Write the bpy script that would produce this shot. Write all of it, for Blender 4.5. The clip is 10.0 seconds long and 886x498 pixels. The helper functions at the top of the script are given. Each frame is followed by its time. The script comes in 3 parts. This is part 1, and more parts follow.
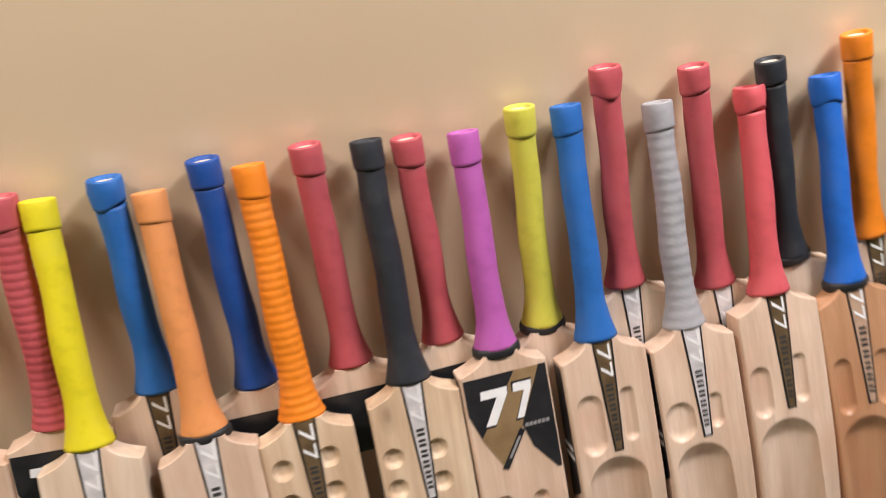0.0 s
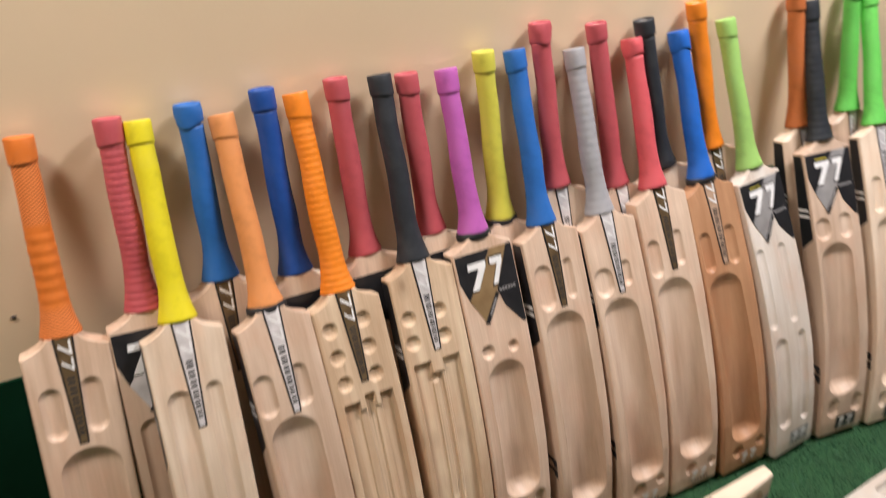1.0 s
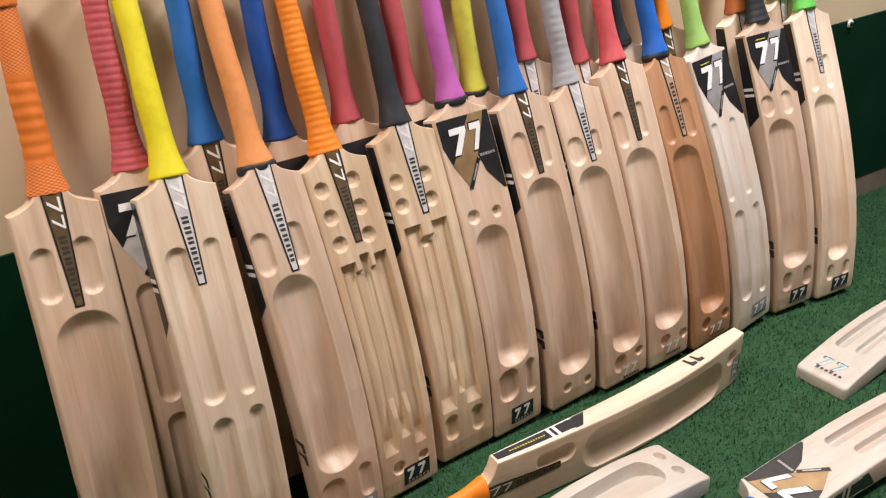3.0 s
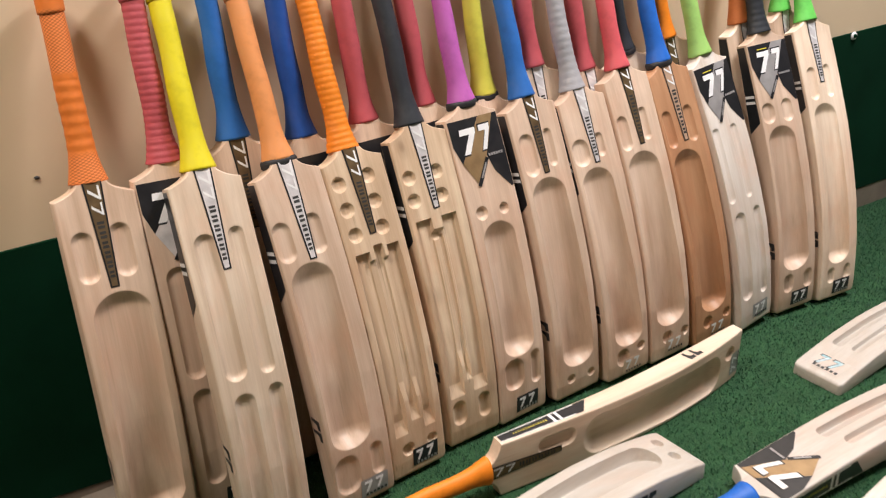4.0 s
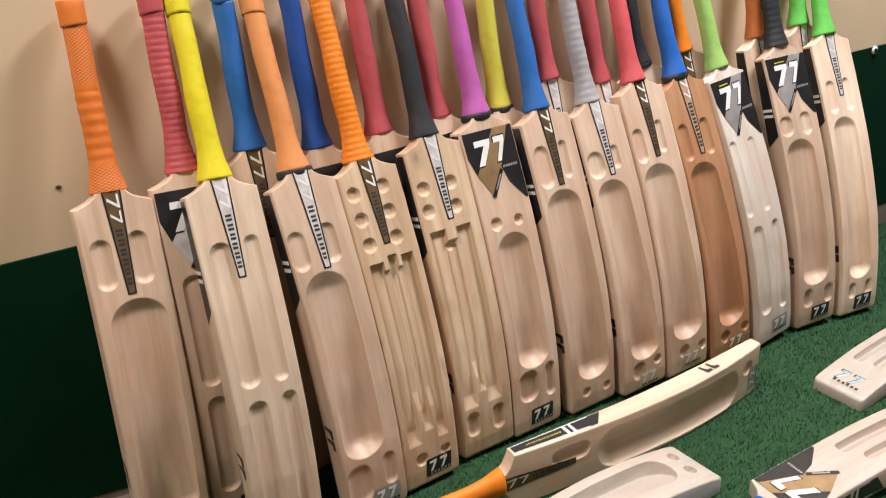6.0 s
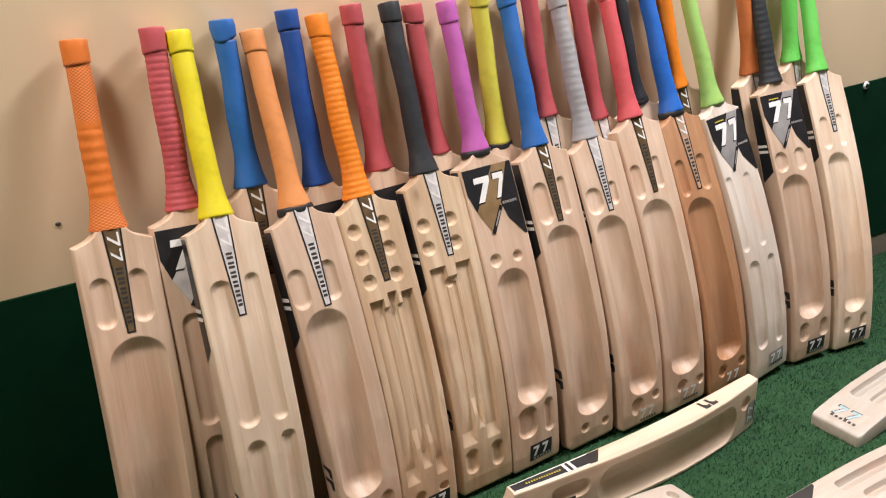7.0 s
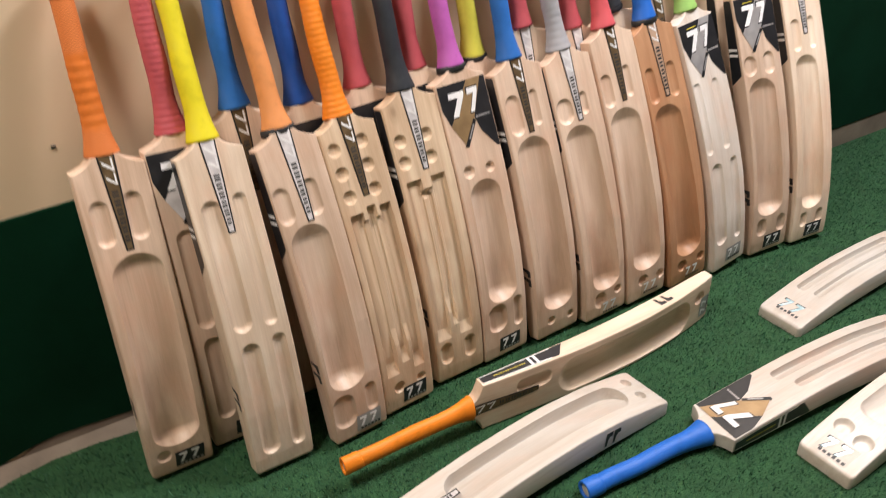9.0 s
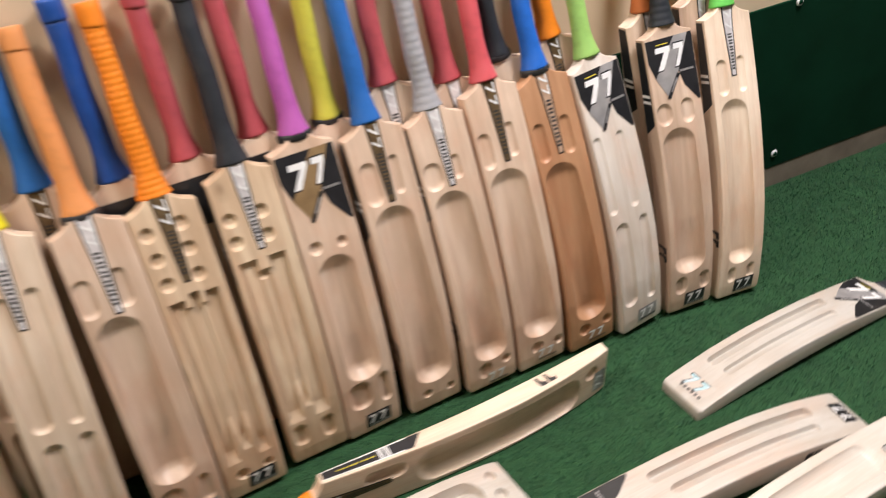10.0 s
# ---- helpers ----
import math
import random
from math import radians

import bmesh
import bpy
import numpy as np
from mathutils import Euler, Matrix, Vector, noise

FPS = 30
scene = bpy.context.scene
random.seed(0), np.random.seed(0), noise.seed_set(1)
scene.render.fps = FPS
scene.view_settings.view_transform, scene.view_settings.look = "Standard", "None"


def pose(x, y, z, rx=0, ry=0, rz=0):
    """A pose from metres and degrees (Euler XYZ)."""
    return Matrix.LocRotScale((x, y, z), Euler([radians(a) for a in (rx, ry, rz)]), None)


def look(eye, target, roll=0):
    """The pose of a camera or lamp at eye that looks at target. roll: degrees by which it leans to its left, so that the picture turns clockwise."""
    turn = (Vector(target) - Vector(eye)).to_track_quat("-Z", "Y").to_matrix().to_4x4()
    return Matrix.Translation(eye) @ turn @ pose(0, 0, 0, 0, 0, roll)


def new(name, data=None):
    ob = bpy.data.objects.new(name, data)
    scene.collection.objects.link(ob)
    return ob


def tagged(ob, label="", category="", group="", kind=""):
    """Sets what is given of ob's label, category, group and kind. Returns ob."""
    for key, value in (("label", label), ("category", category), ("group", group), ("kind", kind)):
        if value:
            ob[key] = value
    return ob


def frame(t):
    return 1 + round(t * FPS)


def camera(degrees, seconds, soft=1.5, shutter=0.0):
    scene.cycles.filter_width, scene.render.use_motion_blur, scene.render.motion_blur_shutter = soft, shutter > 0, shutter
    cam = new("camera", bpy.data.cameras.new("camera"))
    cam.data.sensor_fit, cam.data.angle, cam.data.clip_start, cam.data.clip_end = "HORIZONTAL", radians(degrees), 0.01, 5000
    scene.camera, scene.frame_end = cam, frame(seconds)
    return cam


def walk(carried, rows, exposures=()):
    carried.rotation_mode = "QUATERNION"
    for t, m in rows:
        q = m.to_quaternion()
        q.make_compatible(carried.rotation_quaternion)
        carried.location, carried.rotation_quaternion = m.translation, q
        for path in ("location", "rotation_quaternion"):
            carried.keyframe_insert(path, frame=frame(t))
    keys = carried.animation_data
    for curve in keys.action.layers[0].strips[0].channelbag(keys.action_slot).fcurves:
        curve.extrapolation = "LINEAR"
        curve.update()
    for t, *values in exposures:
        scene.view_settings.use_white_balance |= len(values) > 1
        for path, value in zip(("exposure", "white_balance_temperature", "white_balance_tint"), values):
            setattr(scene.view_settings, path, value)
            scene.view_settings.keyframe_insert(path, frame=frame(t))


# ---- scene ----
cam = camera(57.4, 10.0, soft=1.05, shutter=0.7)
METRES, EYE, TILT, LEAN, TURN = 8.0, 1.5, 0.0, 0.0, 0.0
PATH = [
    (0, (-0.23, -0.844, 1.162), (0.1, 0.853, 0.156), -3.9),
    (0.5, (-0.451, -0.923, 1.17), (0.214, 0.688, 0.19), -0.7),
    (1, (-0.574, -1.106, 1.155), (0.2, 0.482, 0.217), -0.8),
    (1.5, (-0.669, -1.15, 1.037), (0.194, 0.355, 0.042), -1.0),
    (2, (-0.738, -1.156, 0.935), (0.201, 0.306, -0.054), -0.8),
    (2.5, (-0.726, -1.156, 0.941), (0.241, 0.321, 0.001), -1.4),
    (4, (-0.765, -1.242, 0.95), (0.167, 0.303, 0.088), -1.8),
    (4.5, (-0.769, -1.359, 0.947), (0.141, 0.203, 0.09), -1.9),
    (5, (-0.76, -1.351, 0.942), (0.132, 0.225, 0.093), -2.1),
    (5.5, (-0.758, -1.288, 0.934), (0.128, 0.296, 0.093), -2.3),
    (6, (-0.758, -1.26, 0.939), (0.136, 0.332, 0.122), -2.3),
    (7.5, (-0.77, -1.243, 0.965), (0.166, 0.354, 0.209), -1.7),
    (8, (-0.762, -1.247, 0.951), (0.171, 0.324, 0.137), -1.5),
    (8.5, (-0.758, -1.282, 0.926), (0.147, 0.237, -0.009), -1.3),
    (9, (-0.764, -1.291, 1.089), (0.095, 0.155, 0.006), -1.5),
    (9.5, (-0.626, -1.282, 1.186), (0.207, 0.146, 0.06), -3.3),
    (10, (-0.349, -1.248, 1.199), (0.376, 0.186, 0.008), -2.3),
]
walk(cam, [(t, look(eye, target, roll)) for t, eye, target, roll in PATH],
     [(0, -0.31), (0.9, -0.28), (1.6, -0.17), (9.0, -0.14), (10.0, -0.20)])

# ---- light ----
world = bpy.data.worlds.new("room_air")
scene.world = world
world.use_nodes = True
world.node_tree.nodes["Background"].inputs[0].default_value = (1.0, 0.95, 0.9, 1)
world.node_tree.nodes["Background"].inputs[1].default_value = 0.02


def area_lamp(name, eye, target, sx, sy, power, colour):
    data = bpy.data.lights.new(name, "AREA")
    data.shape, data.size, data.size_y, data.energy, data.color = "RECTANGLE", sx, sy, power, colour
    ob = new(name, data)
    ob.matrix_world = look(eye, target)
    return ob


area_lamp("ceiling_lamp", (-1.30, -0.60, 2.56), (-1.20, -0.50, 0.0), 0.45, 0.45, 53, (1.0, 0.90, 0.81))
area_lamp("ceiling_lamp", (1.00, -0.62, 2.56), (0.80, -0.54, 0.0), 0.70, 0.35, 78, (1.0, 0.96, 0.975))


# ---- materials ----
def nodes_of(name):
    m = bpy.data.materials.new(name)
    m.use_nodes = True
    nt = m.node_tree
    return m, nt, nt.nodes["Principled BSDF"]


def link(nt, a, b):
    nt.links.new(a, b)


def coords(nt, scale, out="Object"):
    tc, mp = nt.nodes.new("ShaderNodeTexCoord"), nt.nodes.new("ShaderNodeMapping")
    mp.inputs["Scale"].default_value = scale
    link(nt, tc.outputs[out], mp.inputs["Vector"])
    return mp.outputs[0]


def noise_tex(nt, vec, scale, detail=4.0, rough=0.55):
    n = nt.nodes.new("ShaderNodeTexNoise")
    n.inputs["Scale"].default_value, n.inputs["Detail"].default_value, n.inputs["Roughness"].default_value = scale, detail, rough
    link(nt, vec, n.inputs["Vector"])
    return n


def ramp(nt, fac, stops):
    r = nt.nodes.new("ShaderNodeValToRGB")
    while len(r.color_ramp.elements) < len(stops):
        r.color_ramp.elements.new(0.5)
    for e, (p, c) in zip(r.color_ramp.elements, stops):
        e.position, e.color = p, (*c, 1)
    link(nt, fac, r.inputs[0])
    return r.outputs[0]


def mix(nt, fac, a, b, kind="MIX"):
    n = nt.nodes.new("ShaderNodeMix")
    n.data_type, n.blend_type = "RGBA", kind
    if isinstance(fac, float):
        n.inputs[0].default_value = fac
    else:
        link(nt, fac, n.inputs[0])
    for k, v in ((6, a), (7, b)):
        if isinstance(v, tuple):
            n.inputs[k].default_value = (*v, 1)
        else:
            link(nt, v, n.inputs[k])
    return n.outputs[2]


def bump(nt, bsdf, height, strength, distance=0.001):
    b = nt.nodes.new("ShaderNodeBump")
    b.inputs["Strength"].default_value, b.inputs["Distance"].default_value = strength, distance
    link(nt, height, b.inputs["Height"])
    link(nt, b.outputs[0], bsdf.inputs["Normal"])


def wood(name, light, mid, dark, rough=0.42, streaks=0.24, knots=False):
    """Willow with straight grain along the blade, soft stains and a tone of its own for each bat."""
    m, nt, bs = nodes_of(name)
    info = nt.nodes.new("ShaderNodeObjectInfo")
    tc, mp = nt.nodes.new("ShaderNodeTexCoord"), nt.nodes.new("ShaderNodeMapping")
    off = nt.nodes.new("ShaderNodeVectorMath")
    off.operation = "SCALE"
    off.inputs[0].default_value = (7.0, 3.0, 5.0)
    link(nt, info.outputs["Random"], off.inputs["Scale"])
    link(nt, off.outputs[0], mp.inputs["Location"])
    link(nt, tc.outputs["Object"], mp.inputs["Vector"])
    st = nt.nodes.new("ShaderNodeMapping")
    st.inputs["Scale"].default_value = (1.0, 0.6, 0.035)
    link(nt, mp.outputs[0], st.inputs["Vector"])
    grain = noise_tex(nt, st.outputs[0], 60, 4, 0.5)
    fine = noise_tex(nt, st.outputs[0], 420, 3, 0.6)
    st2 = nt.nodes.new("ShaderNodeMapping")
    st2.inputs["Scale"].default_value = (1.0, 1.0, 0.22)
    link(nt, mp.outputs[0], st2.inputs["Vector"])
    broad = noise_tex(nt, st2.outputs[0], 22, 3, 0.5)
    c = ramp(nt, grain.outputs[0], [(0.22, dark), (0.50, mid), (0.80, light)])
    c = mix(nt, ramp(nt, broad.outputs[0], [(0.35, (0, 0, 0)), (0.72, (0.75, 0.75, 0.75))]), c, dark)
    st3 = nt.nodes.new("ShaderNodeMapping")
    st3.inputs["Scale"].default_value = (1.0, 1.0, 0.5)
    st3.inputs["Location"].default_value = (3.1, 1.7, 0.4)
    link(nt, mp.outputs[0], st3.inputs["Vector"])
    rosy = noise_tex(nt, st3.outputs[0], 14, 4, 0.6)
    c = mix(nt, ramp(nt, rosy.outputs[0], [(0.50, (0, 0, 0)), (0.72, (0.5, 0.5, 0.5))]), c, (dark[0] * 1.25, dark[1] * 1.05, dark[2] * 1.0))
    st4 = nt.nodes.new("ShaderNodeMapping")
    st4.inputs["Scale"].default_value = (1.0, 0.6, 0.02)
    link(nt, mp.outputs[0], st4.inputs["Vector"])
    streak = noise_tex(nt, st4.outputs[0], 130, 2, 0.5)
    c = mix(nt, ramp(nt, streak.outputs[0], [(0.66, (0, 0, 0)), (0.76, (streaks, streaks, streaks))]), c, (dark[0] * 0.6, dark[1] * 0.55, dark[2] * 0.5))
    if knots:
        kn = nt.nodes.new("ShaderNodeMapping")
        kn.inputs["Scale"].default_value = (1.0, 0.6, 0.55)
        link(nt, mp.outputs[0], kn.inputs["Vector"])
        vor = nt.nodes.new("ShaderNodeTexVoronoi")
        vor.inputs["Scale"].default_value = 17
        link(nt, kn.outputs[0], vor.inputs["Vector"])
        c = mix(nt, ramp(nt, vor.outputs["Distance"], [(0.07, (0.85, 0.85, 0.85)), (0.15, (0.25, 0.25, 0.25)), (0.26, (0, 0, 0))]), c, (dark[0] * 0.42, dark[1] * 0.36, dark[2] * 0.3))
    f = ramp(nt, fine.outputs[0], [(0.3, (0.94, 0.93, 0.91)), (0.7, (1.03, 1.03, 1.03))])
    c = mix(nt, 1.0, c, f, "MULTIPLY")
    hs = nt.nodes.new("ShaderNodeHueSaturation")
    mr = nt.nodes.new("ShaderNodeMapRange")
    mr.inputs[3].default_value, mr.inputs[4].default_value = 0.9, 1.1
    link(nt, info.outputs["Random"], mr.inputs[0])
    link(nt, mr.outputs[0], hs.inputs["Value"])
    link(nt, c, hs.inputs["Color"])
    link(nt, hs.outputs[0], bs.inputs["Base Color"])
    bs.inputs["Roughness"].default_value = rough
    bump(nt, bs, fine.outputs[0], 0.06, 0.0005)
    return m


def rubber(name, colour, pattern=""):
    """Grip rubber: dusty at a large scale, fine pimples at a small one."""
    m, nt, bs = nodes_of(name)
    vec = coords(nt, (1, 1, 1))
    big = noise_tex(nt, vec, 30, 3)
    small = noise_tex(nt, vec, 700, 2)
    worn = tuple(min(1.0, c * 0.92 + 0.022) for c in colour)
    deep = tuple(c * 0.8 for c in colour)
    link(nt, ramp(nt, big.outputs[0], [(0.3, deep), (0.5, colour), (0.75, worn)]), bs.inputs["Base Color"])
    bs.inputs["Roughness"].default_value = 0.55
    if pattern == "net":
        xyz, around, flat = nt.nodes.new("ShaderNodeSeparateXYZ"), nt.nodes.new("ShaderNodeMath"), nt.nodes.new("ShaderNodeCombineXYZ")
        link(nt, vec, xyz.inputs[0])
        around.operation = "ARCTAN2"
        link(nt, xyz.outputs[0], around.inputs[0])
        link(nt, xyz.outputs[1], around.inputs[1])
        arc = nt.nodes.new("ShaderNodeMath")
        arc.operation = "MULTIPLY"
        arc.inputs[1].default_value = 0.0165
        link(nt, around.outputs[0], arc.inputs[0])
        link(nt, arc.outputs[0], flat.inputs[0])
        link(nt, xyz.outputs[2], flat.inputs[1])
        turn = nt.nodes.new("ShaderNodeMapping")
        turn.inputs["Scale"].default_value, turn.inputs["Rotation"].default_value = (0.62, 1.0, 1.0), (0, 0, radians(45))
        link(nt, flat.outputs[0], turn.inputs["Vector"])
        v = nt.nodes.new("ShaderNodeTexVoronoi")
        v.voronoi_dimensions = "2D"
        v.inputs["Scale"].default_value, v.inputs["Randomness"].default_value = 330, 0.0
        link(nt, turn.outputs[0], v.inputs["Vector"])
        zone = ramp(nt, xyz.outputs[2], [(0.0, (1, 1, 1)), (0.602, (1, 1, 1)), (0.612, (0, 0, 0)), (0.715, (0, 0, 0)), (0.722, (1, 1, 1)), (0.795, (1, 1, 1)), (0.80, (0, 0, 0))])
        cell = ramp(nt, v.outputs["Distance"], [(0.30, tuple(min(1, c * 1.1 + 0.05) for c in colour)), (0.55, tuple(c * 0.62 for c in colour))])
        link(nt, mix(nt, zone, bs.inputs["Base Color"].links[0].from_socket, cell), bs.inputs["Base Color"])
        bump(nt, bs, small.outputs[0], 0.25, 0.0006)
    elif pattern == "scale":
        w = nt.nodes.new("ShaderNodeTexWave")
        w.bands_direction = "DIAGONAL"
        w.inputs["Scale"].default_value, w.inputs["Distortion"].default_value = 90, 2.0
        link(nt, vec, w.inputs["Vector"])
        bump(nt, bs, w.outputs[1], 0.12, 0.0005)
    else:
        bump(nt, bs, small.outputs[0], 0.25, 0.0006)
    return m


def plain(name, a, b, scale=40.0, rough=0.5, metal=0.0, height=0.1, dist=0.0008, fine=500.0):
    """A surface between two tones, uneven at two scales."""
    m, nt, bs = nodes_of(name)
    vec = coords(nt, (1, 1, 1))
    n1, n2 = noise_tex(nt, vec, scale, 5), noise_tex(nt, vec, fine, 2)
    c = ramp(nt, n1.outputs[0], [(0.32, a), (0.7, b)])
    link(nt, c, bs.inputs["Base Color"])
    bs.inputs["Roughness"].default_value, bs.inputs["Metallic"].default_value = rough, metal
    bump(nt, bs, n2.outputs[0], height, dist)
    return m


PALE = wood("pale_willow", (0.84, 0.725, 0.61), (0.77, 0.635, 0.51), (0.60, 0.45, 0.335))
TAN = wood("tan_willow", (0.80, 0.635, 0.515), (0.71, 0.54, 0.425), (0.52, 0.36, 0.26))
RED = wood("red_brown_willow", (0.56, 0.33, 0.20), (0.49, 0.27, 0.15), (0.38, 0.19, 0.10))
KNOTTY = wood("streaked_willow", (0.86, 0.73, 0.55), (0.73, 0.565, 0.41), (0.50, 0.34, 0.22), streaks=0.5, knots=True)
WHITE_WOOD = wood("bleached_willow", (0.68, 0.655, 0.63), (0.62, 0.59, 0.555), (0.53, 0.465, 0.405))
ASHEN = wood("ashen_willow", (0.85, 0.79, 0.75), (0.79, 0.72, 0.66), (0.64, 0.53, 0.45))
CANE = plain("cane_end", (0.55, 0.48, 0.4), (0.75, 0.7, 0.62), 200, 0.7)
BLACK = plain("black_vinyl", (0.012, 0.013, 0.016), (0.022, 0.022, 0.026), 60, 0.35)
TAPE = plain("black_tape", (0.012, 0.012, 0.014), (0.03, 0.03, 0.034), 80, 0.6, 0, 0.4)
SILVER = plain("silver_foil", (0.60, 0.58, 0.60), (0.84, 0.81, 0.84), 45, 0.30, 0.25)
BRONZE = plain("bronze_foil", (0.13, 0.085, 0.045), (0.22, 0.15, 0.08), 45, 0.32, 0.35)
GOLD = plain("gold_foil", (0.28, 0.18, 0.09), (0.40, 0.27, 0.14), 30, 0.36, 0.3)
COPPER = plain("copper_foil", (0.50, 0.33, 0.23), (0.66, 0.46, 0.34), 45, 0.32, 0.25)
GREY_INK = plain("grey_foil", (0.32, 0.31, 0.32), (0.46, 0.45, 0.46), 30, 0.33, 0.3)
DARK_INK = plain("dark_ink", (0.03, 0.028, 0.03), (0.05, 0.05, 0.05), 60, 0.5)
WHITE = plain("white_vinyl", (0.78, 0.78, 0.80), (0.86, 0.86, 0.87), 50, 0.35)
AQUA = plain("iridescent_foil", (0.35, 0.62, 0.72), (0.68, 0.78, 0.86), 90, 0.25, 0.4)
YELLOW_INK = plain("yellow_ink", (0.62, 0.52, 0.05), (0.7, 0.6, 0.08), 50, 0.4)

ORANGE = rubber("orange_rubber", (0.88, 0.245, 0.012))
ORANGE_NET = rubber("orange_net_rubber", (0.74, 0.19, 0.025), "net")
PEACH = rubber("light_orange_rubber", (0.76, 0.30, 0.10))
CRIMSON = rubber("crimson_rubber", (0.52, 0.090, 0.112))
CORAL = rubber("coral_rubber", (0.67, 0.105, 0.125))
YELLOW = rubber("yellow_rubber", (0.78, 0.68, 0.015))
LEMON = rubber("lemon_rubber", (0.66, 0.62, 0.08))
BLUE = rubber("blue_rubber", (0.020, 0.145, 0.50))
SKY = rubber("bright_blue_rubber", (0.012, 0.135, 0.58))
NAVY = rubber("deep_blue_rubber", (0.010, 0.075, 0.36))
COAL = rubber("charcoal_rubber", (0.022, 0.026, 0.034))
MAGENTA = rubber("magenta_rubber", (0.50, 0.115, 0.45))
ASH = rubber("grey_rubber", (0.38, 0.38, 0.41), "scale")
LIME = rubber("light_green_rubber", (0.34, 0.60, 0.16))
GREEN = rubber("bright_green_rubber", (0.15, 0.62, 0.11))
RUST = rubber("rust_orange_rubber", (0.58, 0.17, 0.05))


def wall_paint():
    m, nt, bs = nodes_of("cream_wall_paint")
    vec = coords(nt, (1, 1, 1))
    big, small = noise_tex(nt, vec, 1.6, 4), noise_tex(nt, vec, 160, 3)
    link(nt, ramp(nt, big.outputs[0], [(0.3, (0.80, 0.62, 0.430)), (0.7, (0.85, 0.67, 0.475))]), bs.inputs["Base Color"])
    bs.inputs["Roughness"].default_value = 0.62
    bump(nt, bs, small.outputs[0], 0.12, 0.001)
    return m


PAINT = wall_paint()
# dark tone for the unseen walls, so little light bounces back onto the bats
DIM_WALL = plain("low_bounce_wall", (0.20, 0.16, 0.12), (0.26, 0.21, 0.16), 2, 0.7)
GREEN_BOARD = plain("dark_green_felt", (0.002, 0.025, 0.011), (0.003, 0.036, 0.017), 6, 1.0, 0, 0.5, 0.001, 900)
CONCRETE = plain("dusty_screed", (0.20, 0.16, 0.13), (0.30, 0.25, 0.20), 9, 0.85, 0, 0.4, 0.002, 220)
CEILING_WHITE = plain("ceiling_white", (0.74, 0.72, 0.68), (0.80, 0.78, 0.74), 2, 0.8)
GREEN_BOARD.node_tree.nodes["Principled BSDF"].inputs["Specular IOR Level"].default_value = 0.1
TURF_BASE = plain("turf_backing", (0.012, 0.055, 0.018), (0.02, 0.085, 0.028), 25, 0.9, 0, 0.8, 0.004, 300)


def turf_blades():
    m, nt, bs = nodes_of("turf_fibre")
    geo = nt.nodes.new("ShaderNodeNewGeometry")
    c = ramp(nt, geo.outputs["Random Per Island"], [(0.0, (0.009, 0.054, 0.029)), (0.6, (0.018, 0.100, 0.050)), (1.0, (0.056, 0.185, 0.100))])
    big = noise_tex(nt, coords(nt, (1, 1, 1)), 5, 4)
    c = mix(nt, 1.0, c, ramp(nt, big.outputs[0], [(0.3, (0.7, 0.72, 0.7)), (0.7, (1.1, 1.1, 1.0))]), "MULTIPLY")
    link(nt, c, bs.inputs["Base Color"])
    bs.inputs["Roughness"].default_value = 0.55
    return m


TURF = turf_blades()


# ---- mesh helpers ----
def mesh_ob(name, bm, material, parent=None, label="", smooth=True):
    me = bpy.data.meshes.new(name)
    bm.to_mesh(me)
    bm.free()
    me.materials.append(material)
    if smooth:
        me.polygons.foreach_set("use_smooth", [True] * len(me.polygons))
    ob = new(name, me)
    ob.parent = parent
    if label:
        tagged(ob, label)
    return ob


def part(name, bm, material, parent, label="", smooth=True):
    return mesh_ob(name, bm, material, parent, label, smooth)


def box_bm(x0, x1, y0, y1, z0, z1, bevel=0.0):
    bm = bmesh.new()
    bmesh.ops.create_cube(bm, size=1.0, matrix=Matrix.LocRotScale(((x0 + x1) / 2, (y0 + y1) / 2, (z0 + z1) / 2), None, (x1 - x0, y1 - y0, z1 - z0)))
    if bevel:
        bmesh.ops.bevel(bm, geom=bm.edges[:], offset=bevel, segments=2, affect="EDGES")
    return bm


def prism(points, depth, axis_map):
    """A flat polygon given thickness; axis_map turns (u, v, d) into a place."""
    bm = bmesh.new()
    low = [bm.verts.new(axis_map(u, v, 0)) for u, v in points]
    top = [bm.verts.new(axis_map(u, v, depth)) for u, v in points]
    bm.faces.new(top)
    bm.faces.new(low[::-1])
    n = len(points)
    for i in range(n):
        bm.faces.new((low[i], low[(i + 1) % n], top[(i + 1) % n], top[i]))
    bmesh.ops.recalc_face_normals(bm, faces=bm.faces[:])
    return bm


# ---- the room ----
X0, X1, Y0, H = -2.6, 3.4, -3.4, 2.62
tagged(mesh_ob("floor", box_bm(X0, X1, Y0, 0.0, -0.16, -0.006), CONCRETE, smooth=False), "dusty grey-brown bare screed floor under the turf", "floor", kind="structure")
tagged(mesh_ob("wall_north", box_bm(X0 - 0.12, X1 + 0.12, 0.0, 0.12, -0.16, H + 0.1), PAINT, smooth=False), "smooth cream-painted wall behind the leaning bats", "wall", kind="structure")
# unseen walls added to close the room, coloured dark to hold the fill down
tagged(mesh_ob("wall_south", box_bm(X0 - 0.12, X1 + 0.12, Y0 - 0.12, Y0, -0.16, H + 0.1), DIM_WALL, smooth=False), "unseen back wall, darkened to cut bounce light", "wall", kind="structure")
tagged(mesh_ob("wall_west", box_bm(X0 - 0.12, X0, Y0, 0, -0.16, H + 0.1), DIM_WALL, smooth=False), "unseen side wall, darkened to cut bounce light", "wall", kind="structure")
